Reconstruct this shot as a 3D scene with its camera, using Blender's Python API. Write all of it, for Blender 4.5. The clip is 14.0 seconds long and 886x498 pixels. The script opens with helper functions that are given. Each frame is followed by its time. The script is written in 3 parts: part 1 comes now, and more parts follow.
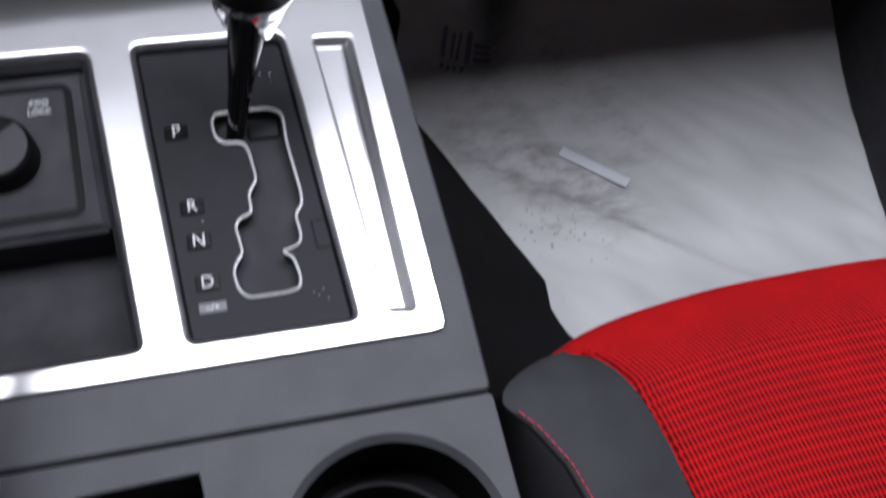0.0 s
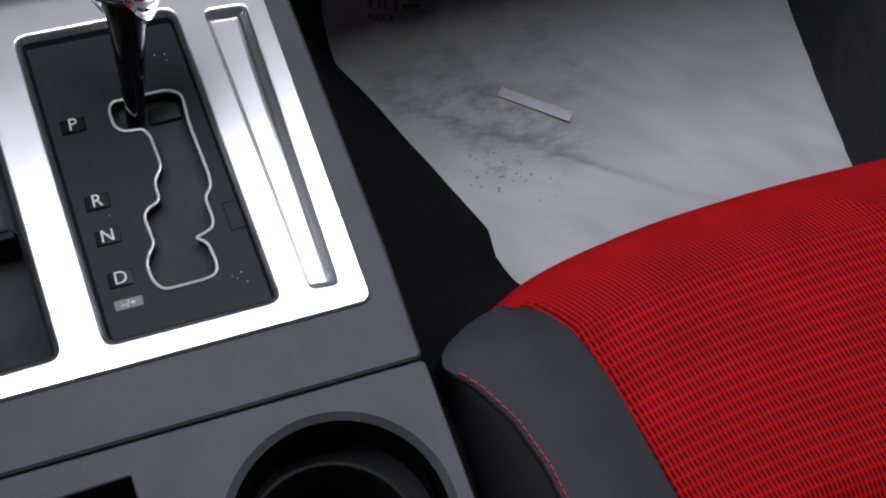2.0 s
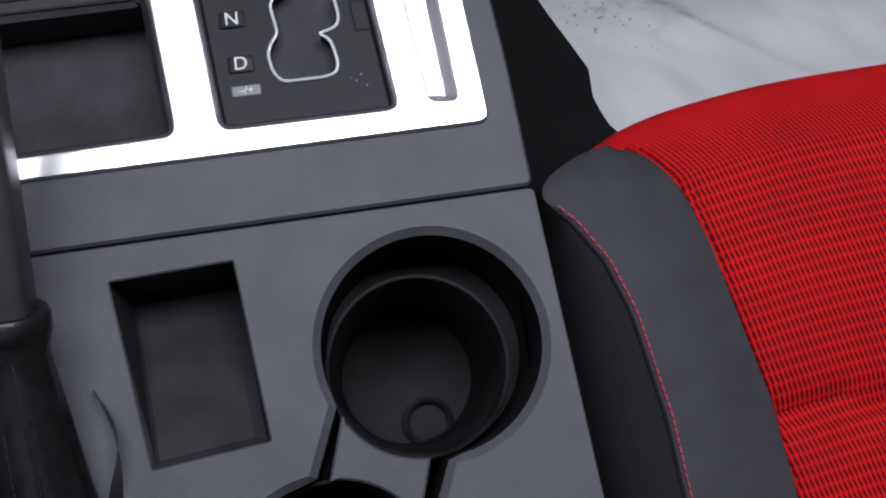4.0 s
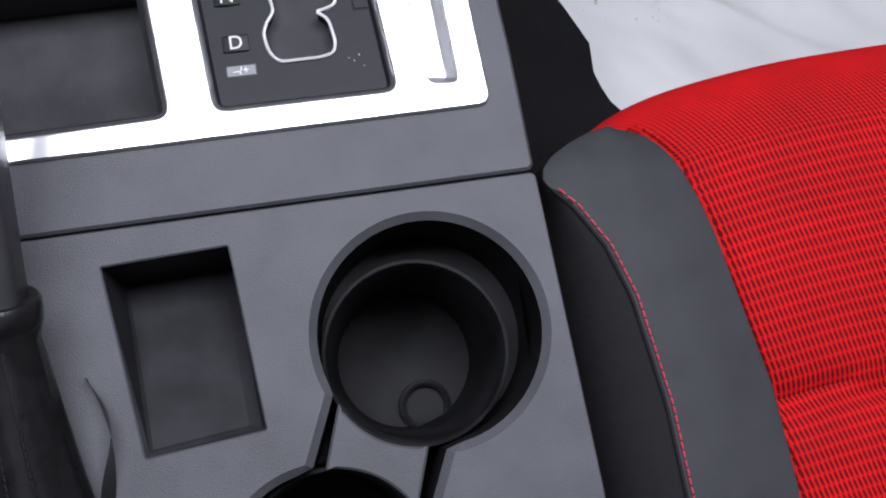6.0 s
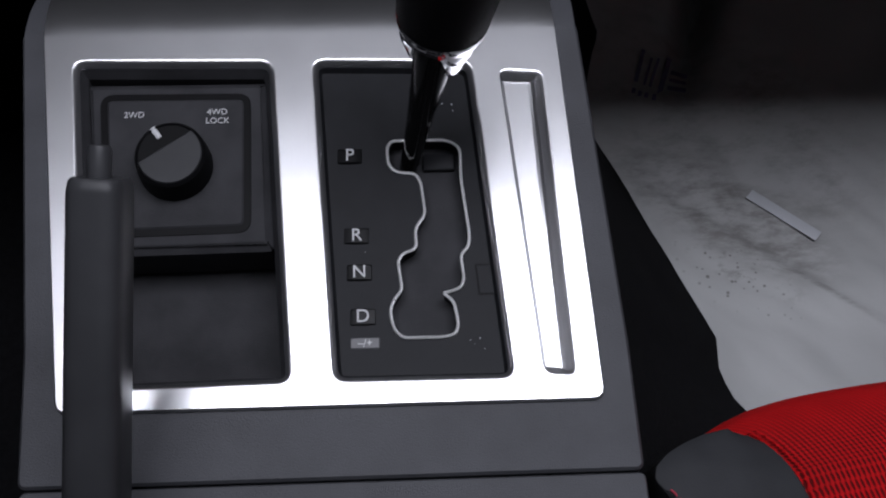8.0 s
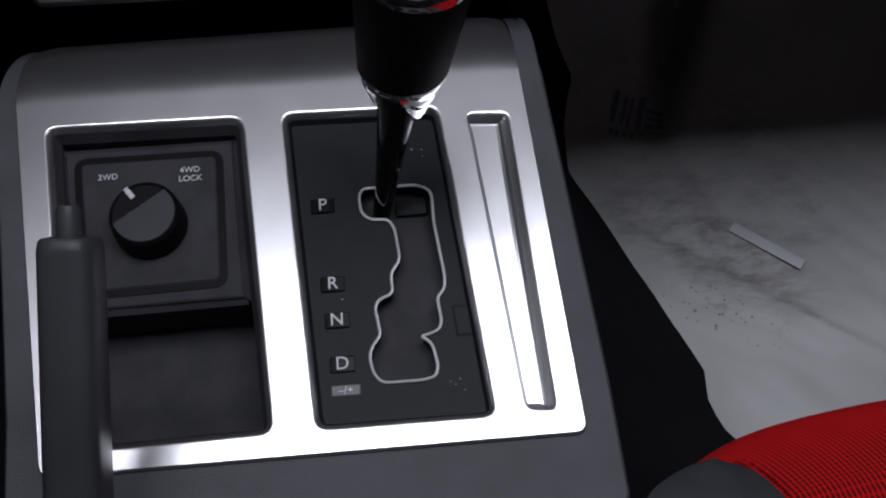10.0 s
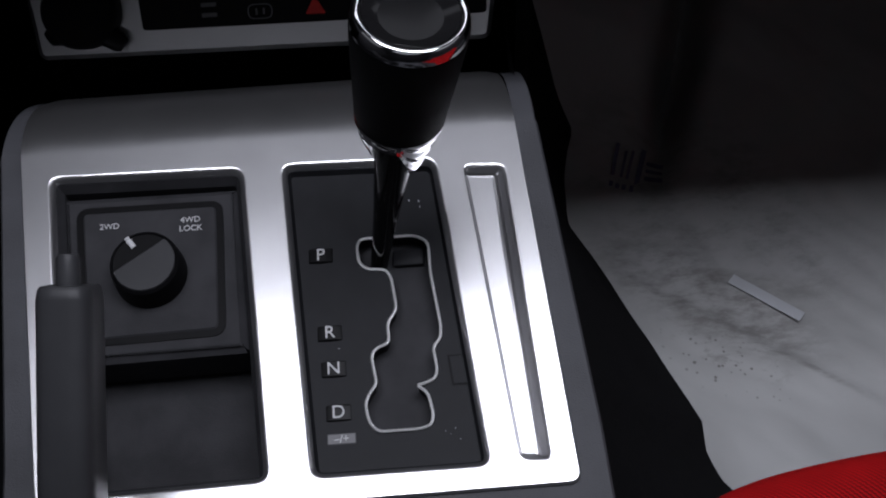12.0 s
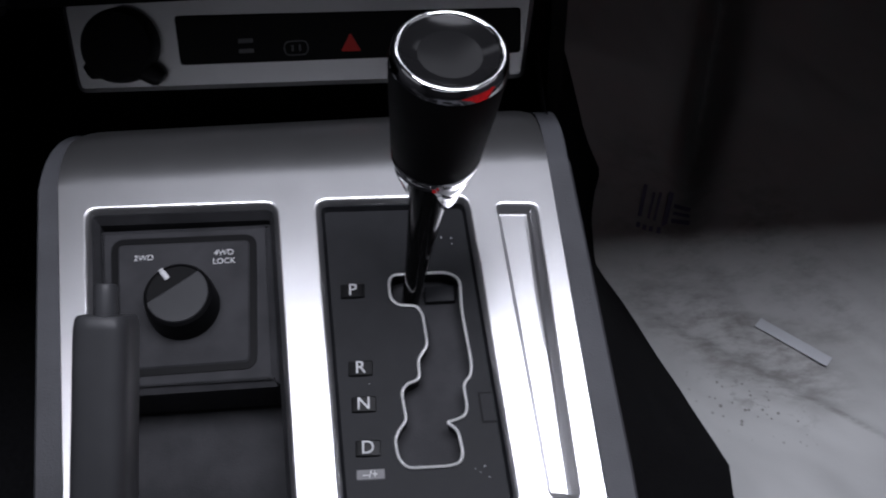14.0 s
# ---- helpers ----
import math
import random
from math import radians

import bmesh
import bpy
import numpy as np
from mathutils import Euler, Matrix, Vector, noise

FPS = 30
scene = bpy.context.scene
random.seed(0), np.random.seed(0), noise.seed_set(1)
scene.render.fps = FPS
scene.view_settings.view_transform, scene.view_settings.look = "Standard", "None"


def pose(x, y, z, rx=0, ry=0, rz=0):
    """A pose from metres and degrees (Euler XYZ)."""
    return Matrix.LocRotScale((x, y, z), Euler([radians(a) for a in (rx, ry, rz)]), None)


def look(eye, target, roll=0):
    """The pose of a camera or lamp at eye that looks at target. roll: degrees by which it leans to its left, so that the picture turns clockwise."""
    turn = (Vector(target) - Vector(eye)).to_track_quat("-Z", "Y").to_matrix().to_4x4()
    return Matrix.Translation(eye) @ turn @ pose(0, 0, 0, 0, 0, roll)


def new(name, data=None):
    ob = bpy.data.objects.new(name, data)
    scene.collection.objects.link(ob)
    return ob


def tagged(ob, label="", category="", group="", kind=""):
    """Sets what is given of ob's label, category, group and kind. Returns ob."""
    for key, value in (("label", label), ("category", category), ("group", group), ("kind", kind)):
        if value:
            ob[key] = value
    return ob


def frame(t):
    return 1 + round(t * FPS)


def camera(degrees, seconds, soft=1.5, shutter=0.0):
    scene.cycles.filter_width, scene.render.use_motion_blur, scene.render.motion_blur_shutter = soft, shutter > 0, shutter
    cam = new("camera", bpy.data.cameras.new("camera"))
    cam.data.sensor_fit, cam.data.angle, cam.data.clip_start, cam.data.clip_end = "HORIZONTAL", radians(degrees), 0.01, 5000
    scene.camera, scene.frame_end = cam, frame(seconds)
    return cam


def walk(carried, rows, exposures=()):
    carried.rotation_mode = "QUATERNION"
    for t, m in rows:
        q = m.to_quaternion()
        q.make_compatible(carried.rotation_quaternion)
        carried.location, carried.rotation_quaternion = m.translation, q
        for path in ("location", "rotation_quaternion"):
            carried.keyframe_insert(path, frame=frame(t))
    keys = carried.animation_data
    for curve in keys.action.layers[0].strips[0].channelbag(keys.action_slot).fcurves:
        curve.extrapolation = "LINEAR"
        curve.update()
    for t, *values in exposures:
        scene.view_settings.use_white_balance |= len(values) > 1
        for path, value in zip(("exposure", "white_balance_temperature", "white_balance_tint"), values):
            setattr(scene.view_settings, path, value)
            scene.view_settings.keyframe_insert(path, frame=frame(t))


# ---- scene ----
# the camera's way, in the console's own axes (its trim plate is the plane z = 0)
SCALE, HEIGHT, SLOPE = 1.15, 0.300, 12.0
CON = pose(0, 0, HEIGHT, SLOPE) @ Matrix.Scale(SCALE, 4)
TURNED = pose(0, 0, 0, SLOPE)
cam = camera(40.8, 14.0, soft=2.0, shutter=0.4)
PATH = [
    (0, (0.033, -0.118, 0.419), (0.351, 0.542, -1.442), 16.1),
    (0.5, (0.031, -0.116, 0.412), (0.349, 0.374, -1.5), 27.8),
    (1, (0.039, -0.116, 0.412), (0.396, 0.367, -1.496), 28.9),
    (1.5, (0.059, -0.115, 0.412), (0.418, 0.416, -1.482), 19.7),
    (2, (0.062, -0.11, 0.412), (0.377, 0.447, -1.483), 13.6),
    (2.5, (0.063, -0.107, 0.408), (0.414, 0.344, -1.509), 21.8),
    (3, (0.051, -0.106, 0.403), (0.366, 0.245, -1.54), 30.8),
    (3.5, (0.021, -0.113, 0.404), (0.267, 0.235, -1.55), 29.9),
    (4, (0.031, -0.108, 0.405), (0.254, 0.202, -1.558), 27.5),
    (4.2, (0.048, -0.115, 0.401), (0.219, 0.25, -1.558), 16.1),
    (6.3, (0.03, -0.096, 0.399), (0.259, 0.136, -1.574), 36.7),
    (6.5, (0.034, -0.096, 0.401), (0.19, 0.234, -1.565), 16.9),
    (7, (0.034, -0.093, 0.404), (0.112, 0.448, -1.52), 1.1),
    (7.5, (0.034, -0.092, 0.404), (0.061, 0.564, -1.486), -0.7),
    (8, (0.038, -0.088, 0.406), (0.073, 0.579, -1.48), 1.6),
    (8.5, (0.044, -0.081, 0.409), (0.049, 0.574, -1.481), -1.3),
    (9, (0.046, -0.092, 0.406), (0.071, 0.63, -1.459), -1.3),
    (11.3, (0.052, -0.096, 0.409), (0.09, 0.694, -1.428), -2.1),
    (11.5, (0.053, -0.098, 0.412), (0.079, 0.741, -1.404), -2.8),
    (12, (0.051, -0.097, 0.411), (0.084, 0.739, -1.406), -2.0),
    (12.5, (0.052, -0.098, 0.413), (0.082, 0.761, -1.393), -2.3),
    (13, (0.051, -0.099, 0.414), (0.072, 0.788, -1.378), -2.5),
    (13.5, (0.053, -0.1, 0.414), (0.081, 0.786, -1.379), -2.2),
    (14, (0.046, -0.098, 0.412), (0.051, 0.799, -1.376), -2.7),
]

EXPOSURE = [(0, 0.35), (0.5, -0.1), (1, -0.1), (2, -0.2), (3, -0.1), (4, 0.25), (6.5, 0.8), (7, 0.05), (7.5, -0.2), (8, -0.6), (9, -0.85), (11.5, -0.8), (12.5, -0.6), (14, -0.25)]


def on_console(eye, target, roll):
    m = TURNED @ look(eye, target, roll)
    m.translation = CON @ Vector(eye)
    return m


walk(cam, [(t, on_console(e, g, r)) for t, e, g, r in PATH], [(t, s, 6200, 17) for t, s in EXPOSURE])

# ---- light ----
world = bpy.data.worlds.new("world")
scene.world = world
world.use_nodes = True
world.node_tree.nodes["Background"].inputs[0].default_value = (0.75, 0.85, 1.0, 1)
world.node_tree.nodes["Background"].inputs[1].default_value = 0.006


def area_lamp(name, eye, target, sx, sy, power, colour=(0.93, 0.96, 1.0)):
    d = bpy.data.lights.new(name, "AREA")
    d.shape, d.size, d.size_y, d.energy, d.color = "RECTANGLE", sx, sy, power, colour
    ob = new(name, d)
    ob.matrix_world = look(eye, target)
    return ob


area_lamp("windscreen_daylight", (0.05, 0.76, 1.10), (0.05, 0.02, 0.32), 1.25, 0.34, 3.5)
# added overhead lamp for the surround's bright reflections; its roof opening is invented
area_lamp("overhead_lamp_added", (0.12, 0.01, 1.295), (0.12, 0.01, 0.3), 0.90, 0.36, 14.5)
# fill strip added for rim highlights; the rear wall behind it has no window
area_lamp("rear_fill_strip", (0.0, -0.90, 1.08), (0.0, 0.1, 0.45), 0.9, 0.12, 0.28)
area_lamp("side_window_daylight", (0.80, -0.15, 0.98), (0.0, -0.05, 0.3), 0.8, 0.42, 0.4)
area_lamp("driver_window_daylight", (-0.80, -0.2, 0.98), (0.0, -0.05, 0.3), 0.8, 0.42, 0.2)


# ---- materials ----
def mat(name, colour, rough=0.5, metal=0.0, var=0.15, scale=60.0, bump=0.0, bump_scale=900.0, spec=0.5, rvar=0.08):
    m = bpy.data.materials.new(name)
    m.use_nodes = True
    nt = m.node_tree
    b = nt.nodes["Principled BSDF"]
    b.inputs["Metallic"].default_value = metal
    b.inputs["Specular IOR Level"].default_value = spec
    tc = nt.nodes.new("ShaderNodeTexCoord")
    n1 = nt.nodes.new("ShaderNodeTexNoise")
    n1.inputs["Scale"].default_value, n1.inputs["Detail"].default_value = scale, 6
    nt.links.new(tc.outputs["Object"], n1.inputs["Vector"])
    ramp = nt.nodes.new("ShaderNodeValToRGB")
    ramp.color_ramp.elements[0].position, ramp.color_ramp.elements[1].position = 0.3, 0.7
    ramp.color_ramp.elements[0].color = (*[c * (1 - var) for c in colour], 1)
    ramp.color_ramp.elements[1].color = (*[min(1, c * (1 + var)) for c in colour], 1)
    nt.links.new(n1.outputs["Fac"], ramp.inputs["Fac"])
    nt.links.new(ramp.outputs["Color"], b.inputs["Base Color"])
    mr = nt.nodes.new("ShaderNodeMapRange")
    mr.inputs["To Min"].default_value, mr.inputs["To Max"].default_value = max(0.02, rough - rvar), min(1, rough + rvar)
    nt.links.new(n1.outputs["Fac"], mr.inputs["Value"])
    nt.links.new(mr.outputs["Result"], b.inputs["Roughness"])
    if bump:
        n2 = nt.nodes.new("ShaderNodeTexNoise")
        n2.inputs["Scale"].default_value, n2.inputs["Detail"].default_value = bump_scale, 3
        nt.links.new(tc.outputs["Object"], n2.inputs["Vector"])
        bp = nt.nodes.new("ShaderNodeBump")
        bp.inputs["Strength"].default_value, bp.inputs["Distance"].default_value = bump, 0.0006
        nt.links.new(n2.outputs["Fac"], bp.inputs["Height"])
        nt.links.new(bp.outputs["Normal"], b.inputs["Normal"])
    return m


SILVER = mat("satin silver paint", (0.60, 0.60, 0.61), 0.28, 0.95, 0.03, 40, 0.03, 2500, rvar=0.012)
PLASTIC = mat("grained charcoal plastic", (0.057, 0.058, 0.064), 0.50, 0, 0.16, 34, 0.4, 1500, spec=0.2)
GRIP = mat("smooth charcoal plastic", (0.031, 0.0315, 0.0340), 0.40, 0, 0.10, 60, 0.05, 1500, spec=0.2)
PLASTIC_DARK = mat("dark moulded plastic", (0.036, 0.036, 0.039), 0.55, 0, 0.22, 60, 0.3, 1500, spec=0.05)
PANEL = mat("black selector panel plastic", (0.016, 0.0165, 0.0185), 0.45, 0, 0.14, 60, 0.15, 1800, spec=0.08)
BLACK = mat("deep black plastic", (0.004, 0.004, 0.0045), 0.45, 0, 0.1, 80, spec=0.08)
GLOSS = mat("semi-gloss black", (0.004, 0.004, 0.0045), 0.34, 0, 0.1, 50, spec=0.12)
INLAY = mat("gloss black inlay", (0.008, 0.008, 0.0085), 0.12, 0, 0.05, 50, spec=0.12)
BEAD = mat("bright bead", (0.95, 0.95, 0.95), 0.30, 0.75, 0.03, 80)
CHROME = mat("chrome", (0.85, 0.85, 0.86), 0.07, 1.0, 0.03, 80)
LEATHER = mat("black grained leather", (0.005, 0.005, 0.0055), 0.55, 0, 0.2, 120, 0.2, 1200, spec=0.04)
LEATHER_DULL = mat("worn black gaiter leather", (0.007, 0.007, 0.0075), 0.30, 0, 0.3, 150, 0.25, 900, spec=0.35)
GREY_VINYL = mat("charcoal seat vinyl", (0.033, 0.034, 0.037), 0.6, 0, 0.12, 55, 0.3, 1300, spec=0.12)
BLACK_CLOTH = mat("black seat cloth", (0.008, 0.008, 0.009), 0.85, 0, 0.2, 200, 0.5, 1500, spec=0.2)
CARPET = mat("black carpet", (0.007, 0.007, 0.0078), 0.95, 0, 0.3, 300, 0.9, 700, spec=0.08)
WHITE_INK = mat("white ink", (0.48, 0.48, 0.49), 0.5, 0, 0.1)
GREY_INK = mat("grey ink", (0.10, 0.10, 0.105), 0.5, 0, 0.1)
RED_PLASTIC = mat("red translucent plastic", (0.55, 0.015, 0.012), 0.35, 0, 0.08)
RED_THREAD = mat("red thread", (0.34, 0.025, 0.05), 0.7, 0, 0.1)
DARK_THREAD = mat("black thread", (0.003, 0.003, 0.003), 0.6, 0, 0.1)
HEADLINER = mat("dark grey headliner cloth", (0.10, 0.10, 0.10), 0.95, 0, 0.06, 60)
TAPE = mat("pale plastic tape", (0.60, 0.62, 0.65), 0.5, 0, 0.03, 60)
# liner colour lowered to carry the shade inside the cup wells
CUP_LINER_SHADED = mat("smooth liner darkened for shade", (0.009, 0.009, 0.0097), 0.50, 0, 0.5, 45, spec=0.05)
# bin plastic in a darker colour that stands for the shade within
BIN_SHADED = mat("bin plastic darkened for shade", (0.021, 0.021, 0.023), 0.5, 0, 0.25, 50, 0.2, 1500, spec=0.08)
# wall of the cup opening, its shade put into a darker colour
CUP_WALL_SHADED = mat("moulded cup wall darkened for shade", (0.011, 0.011, 0.012), 0.5, 0, 0.2, 60, 0.2, 1500, spec=0.1)
TILE = mat("glossy black key tile", (0.004, 0.004, 0.0045), 0.30, 0, 0.05, 80, spec=0.09)
RUBBER = mat("black rubber", (0.005, 0.005, 0.0055), 0.5, 0, 0.2, 90, 0.15, 600, spec=0.08)


def red_mesh_cloth():
    """Red spacer cloth with slanted rows of slots, through which a dark backing shows."""
    m = mat("red mesh cloth", (0.47, 0.005, 0.0065), 0.8, 0, 0.12, 45, spec=0.12)
    nt = m.node_tree
    b = nt.nodes["Principled BSDF"]
    b.inputs["Sheen Weight"].default_value = 0.05
    b.inputs["Sheen Tint"].default_value = (1, 0.1, 0.08, 1)

    def math_node(op, a, c=None):
        n = nt.nodes.new("ShaderNodeMath")
        n.operation = op
        for i, v in enumerate((a, c)):
            if v is None:
                continue
            if isinstance(v, (int, float)):
                n.inputs[i].default_value = v
            else:
                nt.links.new(v, n.inputs[i])
        return n.outputs[0]

    uv = nt.nodes.new("ShaderNodeUVMap")
    sep = nt.nodes.new("ShaderNodeSeparateXYZ")
    nt.links.new(uv.outputs["UV"], sep.inputs[0])
    rows = math_node("DIVIDE", sep.outputs["Y"], 0.0047)
    row = math_node("FLOOR", rows)
    fy = math_node("SUBTRACT", math_node("FRACT", rows), 0.5)
    half = math_node("MULTIPLY", math_node("MODULO", row, 2.0), 0.5)
    cols = math_node("ADD", math_node("DIVIDE", sep.outputs["X"], 0.0023), half)
    cols = math_node("ADD", cols, math_node("MULTIPLY", fy, -0.65))
    fx = math_node("SUBTRACT", math_node("FRACT", cols), 0.5)
    d = math_node("ADD", math_node("POWER", math_node("DIVIDE", math_node("ABSOLUTE", fx), 0.34), 2.0),
                  math_node("POWER", math_node("DIVIDE", math_node("ABSOLUTE", fy), 0.56), 2.0))
    edge = nt.nodes.new("ShaderNodeMapRange")
    edge.inputs["From Min"].default_value, edge.inputs["From Max"].default_value = 0.35, 1.25
    nt.links.new(d, edge.inputs["Value"])
    mix = nt.nodes.new("ShaderNodeMix")
    mix.data_type = "RGBA"
    mix.inputs["A"].default_value = (0.042, 0.0022, 0.0028, 1)
    fade = nt.nodes.new("ShaderNodeTexNoise")
    fade.inputs["Scale"].default_value, fade.inputs["Detail"].default_value = 26, 4
    nt.links.new(nt.nodes["Texture Coordinate"].outputs["Object"], fade.inputs["Vector"])
    open_slots = math_node("ADD", edge.outputs["Result"], math_node("MULTIPLY", fade.outputs["Fac"], 0.22))
    plain = nt.nodes.new("ShaderNodeMapRange")
    plain.inputs["From Min"].default_value, plain.inputs["From Max"].default_value = 0.24, 0.325
    plain.inputs["To Min"].default_value, plain.inputs["To Max"].default_value = 1.0, 0.0
    nt.links.new(sep.outputs["Y"], plain.inputs["Value"])
    cover = math_node("MAXIMUM", open_slots, plain.outputs["Result"])
    nt.links.new(math_node("MINIMUM", cover, 1.0), mix.inputs["Factor"])
    old = b.inputs["Base Color"].links[0].from_socket
    nt.links.new(old, mix.inputs["B"])
    nt.links.new(mix.outputs["Result"], b.inputs["Base Color"])
    bp = nt.nodes.new("ShaderNodeBump")
    bp.inputs["Strength"].default_value, bp.inputs["Distance"].default_value = 0.6, 0.001
    nt.links.new(edge.outputs["Result"], bp.inputs["Height"])
    nt.links.new(bp.outputs["Normal"], b.inputs["Normal"])
    return m


def paper():
    """White protective paper, trodden: a smear, a streak along the overlap and a shower of specks."""
    m = mat("white protective paper", (0.47, 0.475, 0.472), 0.6, 0, 0.07, 11, 0.6, 70)
    nt = m.node_tree
    b = nt.nodes["Principled BSDF"]
    pos = nt.nodes.new("ShaderNodeTexCoord").outputs["Object"]

    def calc(op, a, c=0.0):
        n = nt.nodes.new("ShaderNodeMath")
        n.operation = op
        for i, v in enumerate((a, c)):
            if isinstance(v, (int, float)):
                n.inputs[i].default_value = v
            else:
                nt.links.new(v, n.inputs[i])
        return n.outputs[0]

    def axis(x, y, offset):
        n = nt.nodes.new("ShaderNodeVectorMath")
        n.operation = "DOT_PRODUCT"
        n.inputs[1].default_value = (x, y, 0)
        nt.links.new(pos, n.inputs[0])
        return calc("SUBTRACT", n.outputs["Value"], offset)

    def ramp(value, lo, hi, a=0.0, c=1.0):
        n = nt.nodes.new("ShaderNodeMapRange")
        n.interpolation_type = "SMOOTHSTEP"
        for key, v in (("From Min", lo), ("From Max", hi), ("To Min", a), ("To Max", c)):
            n.inputs[key].default_value = v
        nt.links.new(value, n.inputs["Value"])
        return n.outputs["Result"]

    def blot(a, ca, ra, c, cc, rc):
        """1 in the middle of an ellipse, 0 outside it."""
        da, dc = calc("DIVIDE", calc("SUBTRACT", a, ca), ra), calc("DIVIDE", calc("SUBTRACT", c, cc), rc)
        return ramp(calc("ADD", calc("MULTIPLY", da, da), calc("MULTIPLY", dc, dc)), 0.1, 1.0, 1.0, 0.0)

    def grain(sx, sy, detail=8, rough=0.7):
        mp = nt.nodes.new("ShaderNodeMapping")
        mp.inputs["Rotation"].default_value = (0, 0, radians(35.5))
        mp.inputs["Scale"].default_value = (sx, sy, 1)
        nt.links.new(pos, mp.inputs["Vector"])
        n = nt.nodes.new("ShaderNodeTexNoise")
        n.inputs["Scale"].default_value, n.inputs["Detail"].default_value, n.inputs["Roughness"].default_value = 1.0, detail, rough
        nt.links.new(mp.outputs["Vector"], n.inputs["Vector"])
        return n.outputs["Fac"]

    along = axis(0.814, -0.582, 0.0)
    across = axis(0.582, 0.814, -0.0448)
    smear = calc("MULTIPLY", blot(along, 0.000, 0.115, across, 0.014, 0.044), ramp(grain(26, 60), 0.36, 0.66, 0.0, 0.8))
    near = calc("MULTIPLY", blot(along, 0.030, 0.060, across, -0.018, 0.022), ramp(grain(60, 90), 0.50, 0.66, 0.0, 0.6))
    wander = calc("ADD", across, calc("MULTIPLY", calc("SUBTRACT", grain(22, 30, 3, 0.5), 0.5), 0.012))
    streak = calc("MULTIPLY", calc("MULTIPLY", blot(along, 0.030, 0.12, wander, -0.001, 0.0045), ramp(grain(35, 120), 0.36, 0.60)), 0.65)
    far = calc("MULTIPLY", blot(along, -0.03, 0.16, across, 0.085, 0.085), ramp(grain(20, 40), 0.42, 0.70, 0.0, 0.6))
    cell = nt.nodes.new("ShaderNodeTexVoronoi")
    cell.inputs["Scale"].default_value = 170
    nt.links.new(pos, cell.inputs["Vector"])
    dots = ramp(calc("ADD", cell.outputs["Distance"], calc("MULTIPLY", grain(90, 90, 2), 0.5)), 0.36, 0.50, 1.0, 0.0)
    specks = calc("MULTIPLY", blot(along, 0.036, 0.060, across, -0.030, 0.030), calc("MULTIPLY", dots, 0.9))
    dirt = calc("MAXIMUM", calc("MAXIMUM", smear, near), calc("MAXIMUM", calc("MAXIMUM", streak, far), specks))
    mix = nt.nodes.new("ShaderNodeMix")
    mix.data_type = "RGBA"
    mix.inputs["B"].default_value = (0.13, 0.12, 0.11, 1)
    nt.links.new(calc("MULTIPLY", dirt, 0.85), mix.inputs["Factor"])
    nt.links.new(b.inputs["Base Color"].links[0].from_socket, mix.inputs["A"])
    nt.links.new(mix.outputs["Result"], b.inputs["Base Color"])
    return m


RED_CLOTH, PAPER = red_mesh_cloth(), paper()


# ---- building helpers ----
def thing(name, base, label, category, group="", m=None):
    ob = new(name)
    ob.empty_display_size = 0.02
    ob.location = (CON if m is None else m) @ Vector(base)
    return tagged(ob, label, category, group)


def part(name, bm, material, parent=None, label="", m=None, smooth=True):
    """One mesh, given in the console's axes (or in those of m), under a thing or a part."""
    bmesh.ops.remove_doubles(bm, verts=bm.verts, dist=1e-6)
    bm.transform(CON if m is None else m)
    bmesh.ops.recalc_face_normals(bm, faces=bm.faces)
    at = Vector((0, 0, 0))
    up = parent
    while up is not None:
        at = at + up.location
        up = up.parent
    me = bpy.data.meshes.new(name)
    bm.transform(Matrix.Translation(-at))
    for f in bm.faces:
        f.smooth = smooth
    if smooth:
        for e in bm.edges:
            if len(e.link_faces) == 2 and e.calc_face_angle(0) > 0.6:
                e.smooth = False
    bm.to_mesh(me)
    bm.free()
    me.materials.append(material)
    ob = new(name, me)
    ob.parent = parent
    if label:
        ob["label"] = label
    return ob


WORLD = Matrix.Identity(4)


def rounded(pts, r, seg=5):
    """A closed outline with rounded corners, as 2D points."""
    out, n = [], len(pts)
    rs = r if isinstance(r, (list, tuple)) else [r] * n
    for i in range(n):
        p, a, c = Vector(pts[i]), Vector(pts[i - 1]), Vector(pts[(i + 1) % n])
        u, w = (a - p), (c - p)
        d = min(rs[i], u.length * 0.48, w.length * 0.48)
        if d < 1e-6:
            out.append(p)
            continue
        s, e = p + u.normalized() * d, p + w.normalized() * d
        for k in range(seg + 1):
            t = k / seg
            out.append(((1 - t) ** 2) * s + 2 * t * (1 - t) * p + t * t * e)
    return out


def inset(loop, d):
    """The outline moved inwards by d."""
    n, out = len(loop), []
    area = sum(loop[i - 1].x * loop[i].y - loop[i].x * loop[i - 1].y for i in range(n))
    sign = 1 if area > 0 else -1
    for i in range(n):
        t = loop[(i + 1) % n] - loop[i - 1]
        if t.length < 1e-9:
            out.append(loop[i].copy())
            continue
        t.normalize()
        out.append(loop[i] + sign * d * Vector((-t.y, t.x)))
    return out


def ring(bm, loop, z):
    zz = z if callable(z) else (lambda p: z)
    return [bm.verts.new((p.x, p.y, zz(p))) for p in loop]


def bridge(bm, a, b):
    n = len(a)
    for i in range(n):
        bm.faces.new((a[i - 1], a[i], b[i], b[i - 1]))


